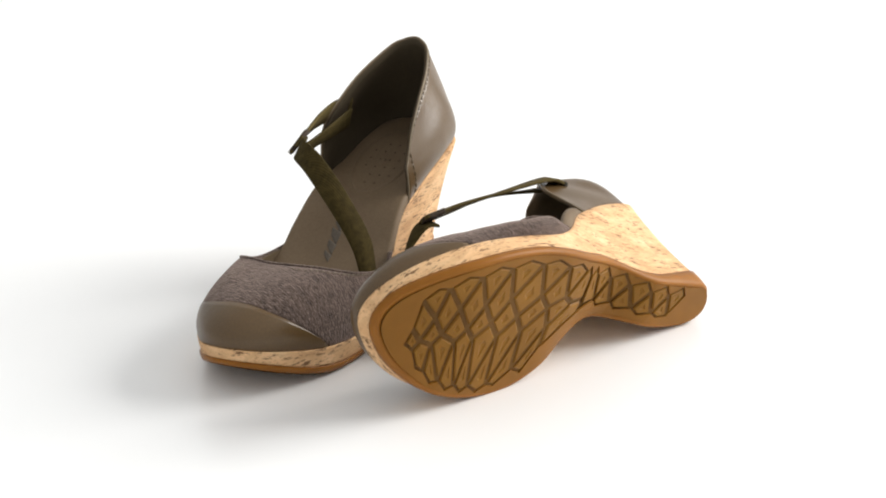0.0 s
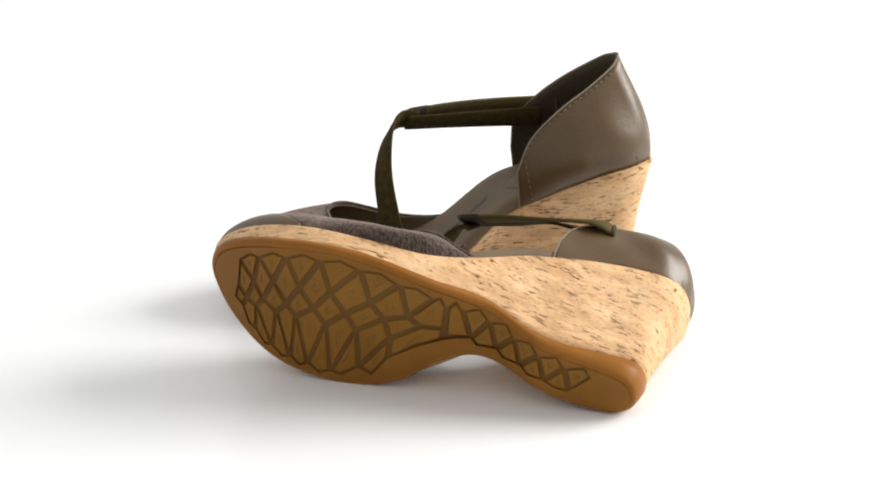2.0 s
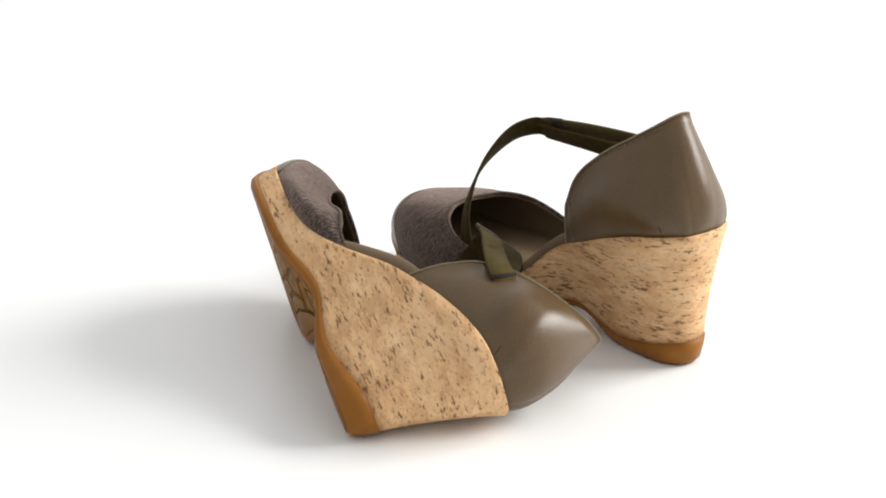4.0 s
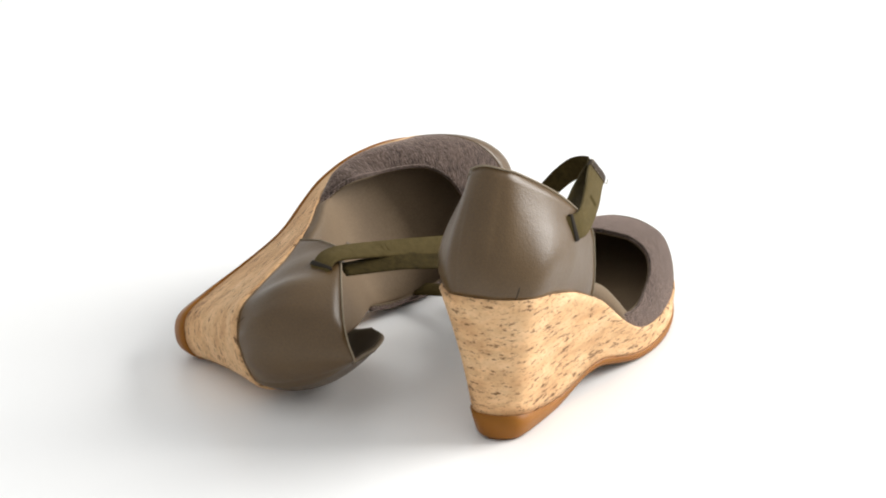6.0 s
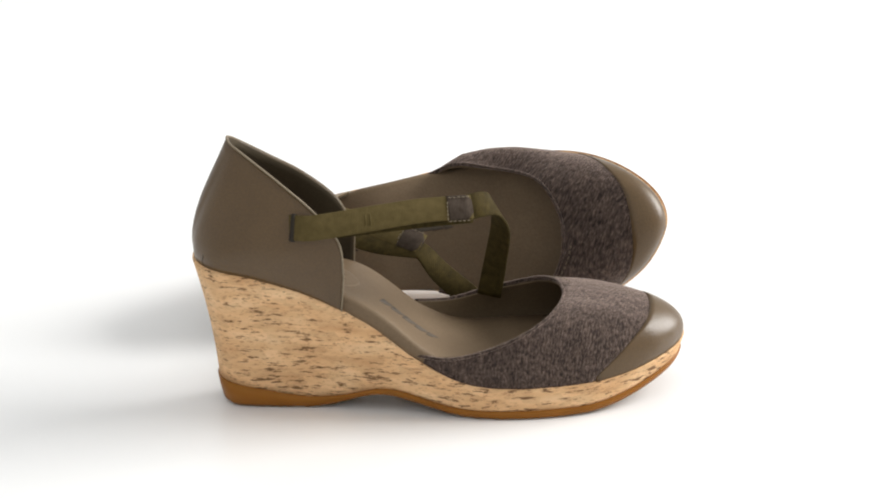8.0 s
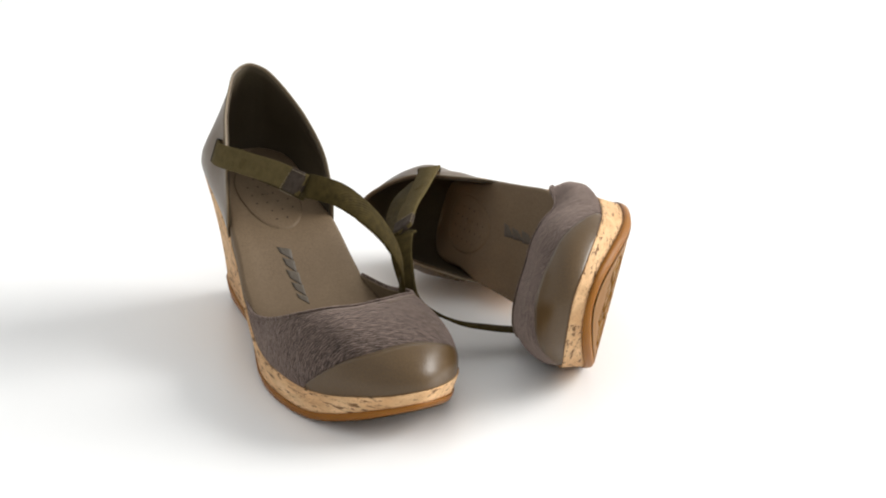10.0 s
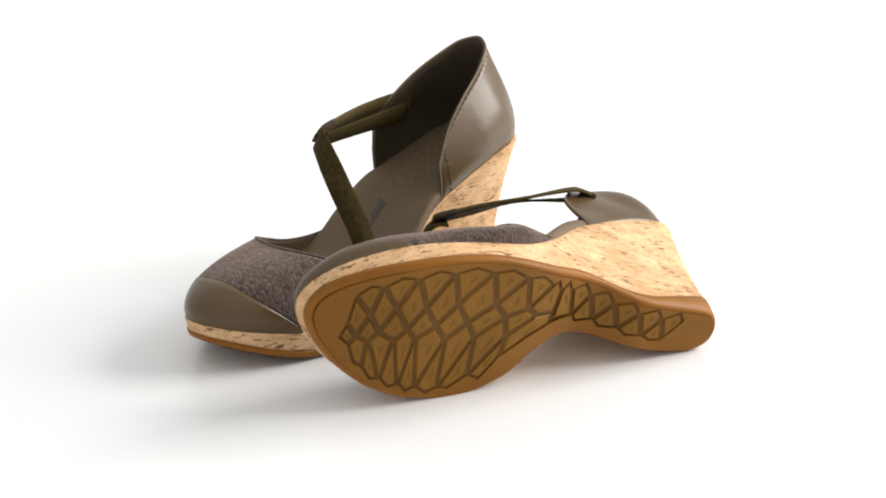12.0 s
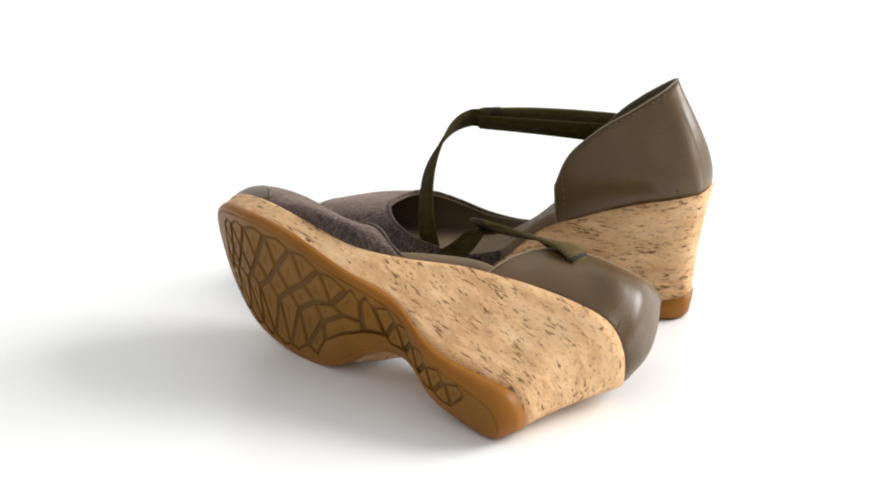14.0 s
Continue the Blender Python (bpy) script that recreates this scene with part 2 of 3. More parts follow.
sole_z = table([(-20, 0), (0, 0), (40, 0), (50, 1.2), (57, 3.2), (66, 6.5), (74, 8.5), (83, 8.5), (92, 6.5), (103, 3.6), (114, 1.2), (125, 0.2),
                (145, 0), (178, 0.6), (195, 3.4), (213, 9.2), (225, 14.2), (232, 17.4), (240, 21)])
gum_z = table([(-20, 15), (0, 14.5), (17, 11), (40, 7), (57, 8), (75, 12.5), (86, 12.5), (97, 9.5), (108, 6.5), (120, 5), (134, 4.6), (176, 5.2),
               (195, 8.3), (210, 13), (222, 17.6), (232, 21.2), (240, 24)])
bed_z = table([(-20, 78), (-13, 77), (0, 75.5), (15, 73), (29, 69), (43, 64), (55, 58.5), (68, 52), (76, 46.5), (84, 40), (92, 33.5), (103, 26), (114, 20.5),
               (125, 17.5), (139, 16.3), (159, 16.2), (181, 17), (198, 19), (212, 21.8), (224, 24.4), (233, 27), (240, 29)])


def arch(x, y):
    """How much the inner side is raised at the waist."""
    return np.clip((y - 0) / 20, 0, 1) * np.exp(-((x - 78) / 22) ** 2)


def sole_height(x, y):
    return sole_z(x) + 5 * arch(x, y)


def bed_height(x, y):
    return bed_z(x) + 4 * arch(x, y)


RINGS = 200


def inset(ring, mm):
    """Move a closed plan outline inwards."""
    d = np.roll(ring, -1, axis=0) - np.roll(ring, 1, axis=0)
    d /= np.linalg.norm(d, axis=1)[:, None] + 1e-9
    return ring + mm * np.stack([-d[:, 1], d[:, 0]], axis=1)


sole_ring = spline(SOLE_LINE, RINGS, True)
bed_ring = spline(BED_LINE, RINGS, True)


def wall_ring(fac, out=0.0):
    """The ring of the sole's side wall, fac of the way from the tread to the footbed."""
    r = sole_ring + (bed_ring - sole_ring) * fac[:, None]
    r = inset(r, -out)
    zb, zt = sole_height(sole_ring[:, 0], sole_ring[:, 1]), bed_height(bed_ring[:, 0], bed_ring[:, 1])
    return np.column_stack([r, zb + (zt - zb) * fac])


def gum_fac():
    zb, zt = sole_height(sole_ring[:, 0], sole_ring[:, 1]), bed_height(bed_ring[:, 0], bed_ring[:, 1])
    zg = np.maximum(gum_z(sole_ring[:, 0]) + 5 * arch(sole_ring[:, 0], sole_ring[:, 1]), zb + 3.6)
    return np.clip((zg - zb) / (zt - zb), 0.03, 0.9)


def face_down(bm):
    bm.normal_update()
    if sum(f.normal.z for f in bm.faces) > 0:
        bmesh.ops.reverse_faces(bm, faces=bm.faces)
    return bm


def bridge_cap(ring, columns=8, dish=None):
    """Rows across a closed ring, from its outer side to its inner side."""
    half = len(ring) // 2
    rows = []
    for k in range(half + 1):
        a, b = ring[k], ring[-k % len(ring)]
        row = [a + (b - a) * f for f in np.linspace(0, 1, columns + 1)]
        if dish:
            row = [q + np.array([0, 0, dish(f, q)]) for f, q in zip(np.linspace(0, 1, columns + 1), row)]
        rows.append(row)
    return rows


def solid_of_rings(rings, cap_low=True, cap_high=True, dish=None):
    bm = grid_mesh(rings, closed=True)
    for on, ring in ((cap_low, rings[0]), (cap_high, rings[-1])):
        if on:
            extra = grid_mesh(bridge_cap(np.array(ring), 8, dish))
            me = bpy.data.meshes.new("cap")
            extra.to_mesh(me)
            extra.free()
            bm.from_mesh(me)
            bpy.data.meshes.remove(me)
    bmesh.ops.remove_doubles(bm, verts=bm.verts, dist=0.02)
    bmesh.ops.dissolve_degenerate(bm, dist=0.01, edges=bm.edges)
    bmesh.ops.recalc_face_normals(bm, faces=bm.faces)
    return bm


QUARTER_BASE = [(58.8, -28.8), (40, -26.0), (20, -23.6), (-1.4, -19.2), (-10.6, -7.6), (-12, 1), (-12.2, 8), (-11.4, 14), (-9.0, 18.6), (4.6, 26.6), (25, 28.2), (50, 27.6), (66, 27.8)]
QUARTER_TOP = [(60.5, -29.8, 74), (58.5, -28.8, 91.5), (47, -24, 105.5), (32, -18, 118), (14, -7.5, 130.6), (8, -1.5, 134), (6, 5, 135.6), (7.4, 10.4, 134.4), (12, 16, 130.5), (26, 21.5, 121),
               (43, 25, 110), (59, 27.5, 95), (67, 28, 77)]
# the lying shoe's soft heel has folded towards its inner side
QUARTER_TOP_FOLDED = [(59.5, -27.5, 74), (56, -24.5, 90), (44.8, -20.5, 104), (32.5, -13.5, 115), (20, -3, 125.5), (14, 5.5, 131), (12, 13, 133.5), (13, 16.5, 132), (17, 18.5, 127.5),
                      (28, 21.5, 119), (43, 25, 110), (59, 27.5, 95), (67, 28, 77)]
VAMP_BASE = [(93, -33.2), (103, -35.6), (127, -38.8), (151, -39.7), (180, -36.7), (205, -27.3), (224, -13), (231, 1.5), (227, 14.3), (213.6, 29), (192, 40.2),
             (165, 45.6), (140, 44.6), (115, 37.8), (97, 31.5)]
VAMP_TOP = [(93, -33.2, 33.6), (110, -36.8, 32), (128, -36, 35), (145, -34, 41), (157.5, -28, 46.5), (166, -16.5, 50), (170, -3.5, 50.5), (170.5, 6, 51),
            (169.5, 15, 51), (166, 23, 50), (160, 31, 47.5), (150, 37, 43.5), (136, 40, 39.5), (116, 38, 35), (97, 31.5, 37)]


def quarter_rows(across=72, up=14, low=-1.0):
    b = spline(QUARTER_BASE, across)
    base = np.column_stack([b, bed_height(b[:, 0], b[:, 1]) + low])
    top = spline(QUARTER_TOP if Side.sign > 0 else QUARTER_TOP_FOLDED, across)
    d = np.gradient(b, axis=0)
    d /= np.linalg.norm(d, axis=1)[:, None]
    out = np.column_stack([d[:, 1], -d[:, 0], np.zeros(across)])
    if (out[across // 2] @ np.array([-1, 0, 0])) < 0:
        out = -out
    edge = np.clip(np.minimum(np.arange(across), across - 1 - np.arange(across)) / 12, 0, 1)
    inner_side = np.clip((np.arange(across) / across - 0.62) / 0.125, 0, 1)
    outer_side = np.exp(-((np.arange(across) / across - 0.27) / 0.12) ** 2)
    round_back = np.exp(-((np.arange(across) / across - 0.42) / 0.12) ** 2)
    upright = Side.sign > 0
    back = np.exp(-((np.arange(across) / across - 0.47) / 0.1) ** 2)
    rows = []
    for v in np.linspace(0, 1, up):
        belly = (4 * v * (1 - v)) * (1 + (1.3 if upright else 0.7) * (0.5 - v)) * (0.6 + (3.3 + 3.0 * inner_side + (1.3 * back + 1.8 * outer_side if upright else 0)) * edge) * (1.0 if upright else 1.25 + 0.8 * round_back - 0.6 * np.clip((0.34 - np.arange(across) / across) / 0.12, 0, 1))
        dent = np.array([noise.noise(Vector((k * 9.4 / across, v * 1.6, 7.0 * Side.sign))) for k in range(across)]) * 4 * v * (1 - v) * (1.7 if Side.sign > 0 else 2.6) * edge
        row = base + (top - base) * v + out * (belly + dent)[:, None]
        if not upright:
            # the soft heel slumps: it swells on the free side and spreads on the floor
            u = np.arange(across) / across
            row[:, 1] += 12 * v * (1 - v) * np.exp(-((u - 0.6) / 0.1) ** 2) - 11.5 * math.sin(math.pi * v ** 1.3) * np.exp(-((u - 0.35) / 0.12) ** 2)
        rows.append(row)
    return rows


def throat_line(across):
    """The upper edge of the vamp; the lying shoe's is cut a little further forward."""
    top = spline(VAMP_TOP, across)
    if Side.sign < 0:
        ahead = np.clip((top[:, 0] - 112) / 35, 0, 1)
        top[:, 0] += 8.0 * ahead
        top[:, 2] -= 3.0 * ahead
        drawn_in = np.clip(-top[:, 1] / 34, 0, 1) ** 0.7 * ahead
        top[:, 1] += 4.5 * drawn_in
        raised = np.exp(-((top[:, 0] - 120) / 15) ** 2) * (top[:, 1] < 0)
        top[:, 1] -= 2.0 * raised
        top[:, 2] += 6.0 * raised
    return top


def vamp_point_rows(across=110, lo=None, up=18):
    """Rows of the forefoot's upper, from v = lo (per column) to the throat."""
    b = spline(VAMP_BASE, across)
    base = np.column_stack([b, bed_height(b[:, 0], b[:, 1]) - 1.0])
    top = throat_line(across)
    rows = []
    for k in range(up):
        f = k / (up - 1)
        v = f if lo is None else lo + (1 - lo) * f
        rows.append(vamp_surface(base, top, np.broadcast_to(v, (across,))))
    return rows


def vamp_surface(base, top, v):
    a = v * math.pi / 2
    front = np.clip((base[:, 0] - 175) / 40, 0, 1)
    full = 0.58 + 0.38 * front
    hor = full * (1 - np.cos(a)) + (1 - full) * v
    ver = (full * np.sin(a) + (1 - full) * v) ** (1 - 0.16 * front)
    q = base + (top - base) * hor[:, None]
    q[:, 2] = base[:, 2] + (top[:, 2] - base[:, 2]) * ver
    d = np.gradient(base[:, :2], axis=0)
    d /= np.linalg.norm(d, axis=1)[:, None]
    out = np.column_stack([d[:, 1], -d[:, 0], np.zeros(len(d))])
    fade = np.clip((base[:, 0] - 105) / 40, 0, 1)
    if Side.sign > 0:
        fade = fade * np.where(base[:, 1] < 0, 0.45 + 0.55 * front, 1.0)
    else:
        # the lying shoe's vamp stands out more on its free outer side
        fade = fade + 2.1 * np.clip((base[:, 0] - 95) / 20, 0, 1) * np.clip((175 - base[:, 0]) / 45, 0, 1) * (base[:, 1] < 0)
    return q + out * (2.7 * fade * 6.75 * v * (1 - v) ** 2)[:, None]


def cap_line(across=110):
    u = np.linspace(0, 1, across) * (len(VAMP_BASE) - 1)
    lo, hi = 4.0, 10.05
    s = np.clip((u - lo) / (hi - lo), 0, 1)
    return 0.50 * np.sin(np.pi * s) ** 0.75


def outward(q):
    """Sideways away from the heel's middle line."""
    d = np.array([min(q[0] - 22, 0), q[1] - 3, 0.0])
    return d / (np.linalg.norm(d) + 1e-9)


def on_quarter(x, z):
    """The place and outward way on the quarter's outer side at (x, z)."""
    pts = np.array(quarter_rows(72, 28))[:, :34].reshape(-1, 3)
    q = pts[np.argmin((pts[:, 0] - x) ** 2 + (pts[:, 2] - z) ** 2)]
    return q, np.array([-0.1, -0.99, 0.1])


def dashes(path, length, gap, radius):
    """Stitches along a path, joined in one bmesh."""
    p = np.array(path, float)
    run = np.concatenate([[0], np.cumsum(np.linalg.norm(np.diff(p, axis=0), axis=1))])
    at = lambda d: np.array([np.interp(d, run, p[:, k]) for k in range(3)])
    bm = bmesh.new()
    d = 0.5
    while d + length < run[-1]:
        a, b = at(d), at(d + length)
        one = tube([a, (a + b) / 2, b], radius, 5)
        me = bpy.data.meshes.new("dash")
        one.to_mesh(me)
        one.free()
        bm.from_mesh(me)
        bpy.data.meshes.remove(me)
        d += length + gap
    return bm


def edges_at(ring, x):
    """The outer and inner edge of a plan ring at x."""
    half = len(ring) // 2
    a, b = ring[:half + 1], np.vstack([ring[half:], ring[:1]])[::-1]
    a, b = a[np.argsort(a[:, 0])], b[np.argsort(b[:, 0])]
    return np.interp(x, a[:, 0], a[:, 1]), np.interp(x, b[:, 0], b[:, 1])


def bed_rings():
    bare = np.clip((bed_ring[:, :1] - 55) / 10, 0, 1) * np.clip((100 - bed_ring[:, :1]) / 8, 0, 1)
    fb = inset(bed_ring, 2.0 - 1.4 * bare + 1.8 * np.clip((54 - bed_ring[:, :1]) / 10, 0, 1))
    fz = bed_height(bed_ring[:, 0], bed_ring[:, 1])
    lip = 3.0 * np.clip(-bed_ring[:, 1] / 15, 0, 1) * np.exp(-((bed_ring[:, 0] - 80) / 23) ** 2)
    return [np.column_stack([fb, fz - 0.8]), np.column_stack([fb, fz + 4.0 + 0.8 * lip]), np.column_stack([inset(fb, 0.9), fz + 5.4 + lip]),
            np.column_stack([inset(fb, 2.4), fz + 5.8 + lip])]


def hollow(f, q):
    return -6.0 * f * (1 - f)


BED_POINTS = np.array(bridge_cap(bed_rings()[-1], 16, hollow)).reshape(-1, 3)


def insole_height(x, y):
    """The insole's surface: a plane through its nearest points."""
    near = BED_POINTS[np.argsort((BED_POINTS[:, 0] - x) ** 2 + (BED_POINTS[:, 1] - y) ** 2)[:9]]
    a = np.column_stack([near[:, :2] - (x, y), np.ones(len(near))])
    return float(np.linalg.lstsq(a, near[:, 2], rcond=None)[0][2])


def pad_mesh():
    rows = []
    for r, h in ((0.02, 0.75), (0.35, 0.75), (0.7, 0.75), (0.93, 0.7), (0.98, 0.45), (1.0, -0.4)):
        row = []
        for a in np.linspace(0, 2 * math.pi, 40, endpoint=False):
            x, y = 40 + 29 * r * math.cos(a), 1 + 16.5 * r * math.sin(a)
            row.append((x, y, insole_height(x, y) + h))
        rows.append(row)
    bm = grid_mesh(rows, closed=True)
    bm.verts.ensure_lookup_table()
    bm.faces.new(bm.verts[:40])
    return face_outwards(bm, (38, 2, 40))


# plain blocks in place of the worn print: along, width, across, height
PRINT_BLOCKS = [(81.0, 4.4, -5.6, 6.4), (86.6, 4.8, -5.4, 5.4), (92.4, 5.2, -5.4, 5.8), (98.2, 4.8, -5.2, 5.2), (103.4, 3.4, -5.2, 4.8)]


def print_block(x, w, y, h):
    rows = []
    for a in np.linspace(-0.5, 0.5, 5):
        row = []
        for b in np.linspace(-0.5, 0.5, 5):
            px, py = x + a * w * (1 + 0.5 * b) + b * 3.4, y + b * h * (1 - 0.25 * a)
            row.append((px, py, insole_height(px, py) + 0.22))
        rows.append(row)
    return thicken(face_outwards(grid_mesh(rows), (x, y, 0)), 0.5)


def tread_plan():
    """Plan of the tread: the lugs' outlines, and the zigzag line that bounds them."""
    def row(xs, across):
        """Joints at the stations xs, on a line across(x)."""
        return [(x, float(across(x))) for x in xs]

    def rim(x, side, gap):
        return edges_at(sole_ring, x)[side] + (gap if side == 0 else -gap)
    out_x, in_x = [215, 202, 185, 166.5, 144.5, 123, 105], [201, 189.8, 179, 169, 156, 140.6, 125.2]
    line_a = table([(100, -9), (117, -12), (137, -15.1), (160, -14.6), (176, -12), (192, -10), (204, -4), (216, 3.4)])
    line_b = table([(108, -7.5), (130, -7.3), (150, -3.9), (168, -1.5), (183, 1.2), (198, 4.8), (209, 9.8)])
    line_c = table([(115, 4), (125, 4), (144, 5), (161, 6.8), (177, 7), (189, 8.7), (202, 11)])
    outer = [(x, rim(x, 0, 6.2)) for x in out_x]
    outer_tip = [(0.5 * (p + q), rim(0.5 * (p + q), 0, 3.3)) for p, q in zip(out_x, out_x[1:])]
    a = row([215.3, 204.3, 191.7, 176.5, 159.8, 137.5, 117.3], line_a)
    b = row([208.6, 197.7, 183.1, 168.2, 150.6, 129.6, 110.5], line_b)
    c = row([211.5, 201.7, 188.5, 177.4, 160.8, 143.9, 125.4], line_c)
    c[0] = (211.5, 15.5)
    inner = [(x, rim(x, 1, 5.9)) for x in in_x[:5]] + [(in_x[5], 28.5), (in_x[6], 17.0)]
    inner_tip = [(0.5 * (p + q) - 0.6, rim(0.5 * (p + q), 1, 2.2)) for p, q in zip(in_x[:5], in_x[1:5])] + [(150, 37), (132.8, 31)]
    polys = [[a[0], b[0], c[0], (216.6, 12)], [b[0], c[1], inner[0], (206.5, 24.5), c[0]]]
    for k in range(6):
        polys.append([outer[k], outer_tip[k], outer[k + 1], a[k + 1]])
        polys.append([outer[k], a[k + 1], b[k], a[k]])
        polys.append([a[k + 1], b[k + 1], c[k + 1], b[k]])
        polys.append([c[k + 1], inner[k + 1], inner_tip[k], inner[k]])
        if k:
            polys.append([b[k], c[k + 1], inner[k], c[k]])
    # waist: two plain lugs between the forefoot and the heel's row
    polys.append([outer[6], (102, -28), (98.5, -21.5), (99, -7.5), b[6], a[6]])
    polys.append([b[6], (99, -7.5), (99, -1.0), (112, 5.8), inner[6], c[6]])
    # heel: slanted pairs
    far = [(91 - 13.9 * k, -21 + 4.4 * k - 0.32 * k * k) for k in range(6)]
    far_tip = [(82.3 - 14.2 * k, -23.8 + 3.9 * k - 0.28 * k * k) for k in range(5)]
    near = [(85.4 - 13.6 * k, -3.4 + 2.25 * k) for k in range(5)] + [(30.5, 5.6)]
    near_tip = [(82.3 - 14.4 * k, 0.6 + 2.3 * k - 0.15 * k * k) for k in range(5)]
    polys.append([(98.5, -21.5), (94.5, -26.3), far[0], near[0], (98, -2.6)])
    for k in range(5):
        polys.append([far[k], far_tip[k], far[k + 1], near[k]])
        polys.append([far[k + 1], near[k + 1], near_tip[k], near[k]])
    line = [a[0], outer[0]]
    for k in range(6):
        line += [outer_tip[k], outer[k + 1]]
    line += [(102, -28.4), (98.7, -22), (94.5, -26.8), far[0]]
    for k in range(5):
        line += [far_tip[k], far[k + 1]]
    line += [near[5]]
    for k in range(4, -1, -1):
        line += [near_tip[k], near[k]]
    line += [(92, -2.6), (99, -0.4), (112, 6.4), inner[6]]
    for k in range(5, -1, -1):
        line += [inner_tip[k], inner[k]]
    line += [(206.5, 25), c[0], (217, 12.4)]
    back = lambda pts: [(x - 1.5 * min(max((x - 100) / 60, 0), 1) - 2.0 * min(max((x - 190) / 25, 0), 1), y) for x, y in pts]
    return [back(q) for q in polys], back(line)


TREAD_DEPTH = 1.0


def plate_mesh(line):
    """The smooth face of the outsole round the engraved tread."""
    bm = bmesh.new()
    rim = inset(sole_ring, 1.5)[::2]
    fine = []
    for p, q in zip(line, line[1:] + line[:1]):
        cuts = max(1, int(math.hypot(q[0] - p[0], q[1] - p[1]) / 4))
        fine += [(p[0] + (q[0] - p[0]) * k / cuts, p[1] + (q[1] - p[1]) * k / cuts) for k in range(cuts)]
    rings = []
    for pts in (rim, fine):
        vs = [bm.verts.new((q[0], q[1], 0)) for q in pts]
        rings.append(vs)
        for a, b in zip(vs, vs[1:] + vs[:1]):
            bm.edges.new((a, b))
    bmesh.ops.triangle_fill(bm, use_beauty=True, use_dissolve=False, edges=list(bm.edges), normal=(0, 0, -1))
    keys = [(round(v.co.x, 4), round(v.co.y, 4)) for v in rings[1]]
    for _ in range(2):
        bmesh.ops.subdivide_edges(bm, edges=[e for e in bm.edges if len(e.link_faces) == 2 and e.calc_length() > 5], cuts=1)
        bmesh.ops.triangulate(bm, faces=bm.faces)
    at = {(round(v.co.x, 4), round(v.co.y, 4)): v for v in bm.verts}
    low = [at[key] for key in keys]
    top = [bm.verts.new((v.co.x, v.co.y, TREAD_DEPTH + 0.1)) for v in low]
    n = len(low)
    for k in range(n):
        bm.faces.new((low[k], low[(k + 1) % n], top[(k + 1) % n], top[k]))
    for v in bm.verts:
        v.co.z += float(sole_height(v.co.x, v.co.y)) - 0.02
    bm.normal_update()
    flat = [f for f in bm.faces if abs(f.normal.z) > 0.6]
    if sum(f.normal.z for f in flat) > 0:
        bmesh.ops.reverse_faces(bm, faces=flat)
    return bm


def shrink(poly, d):
    """A convex outline moved inwards by d, edge by edge."""
    p = np.array(poly, float)
    n = len(p)
    area = sum(p[k][0] * p[(k + 1) % n][1] - p[(k + 1) % n][0] * p[k][1] for k in range(n))
    if area < 0:
        p = p[::-1]
    out = []
    for k in range(n):
        a, b, c = p[k - 1], p[k], p[(k + 1) % n]
        u, w = (b - a) / np.linalg.norm(b - a), (c - b) / np.linalg.norm(c - b)
        nu, nw = np.array([-u[1], u[0]]), np.array([-w[1], w[0]])
        m = nu + nw
        m /= max(np.dot(m, nu), 0.25)
        out.append(b + m * d)
    return np.array(out)


def lug_mesh(poly, gap=1.3):
    p = shrink(poly, gap)
    c = p.mean(axis=0)

    def ring(q, lift):
        return [(x, y, float(sole_height(x, y)) + lift) for x, y in q]
    pit = c + (p - c) * 0.36
    rows = [ring(p, TREAD_DEPTH + 0.1), ring(p + (c - p) * 0.05, 0.4), ring(p + (c - p) * 0.12, 0.05), ring(pit, 0.05), ring(c + (p - c) * 0.2, 0.5)]
    bm = grid_mesh(rows, closed=True)
    bm.verts.ensure_lookup_table()
    bm.faces.new(bm.verts[-len(p):])
    bmesh.ops.recalc_face_normals(bm, faces=bm.faces)
    bm.normal_update()
    low = [f for f in bm.faces if abs(f.normal.z) > 0.7]
    if sum(f.normal.z * f.calc_area() for f in low) > 0:
        bmesh.ops.reverse_faces(bm, faces=bm.faces)
    return bm


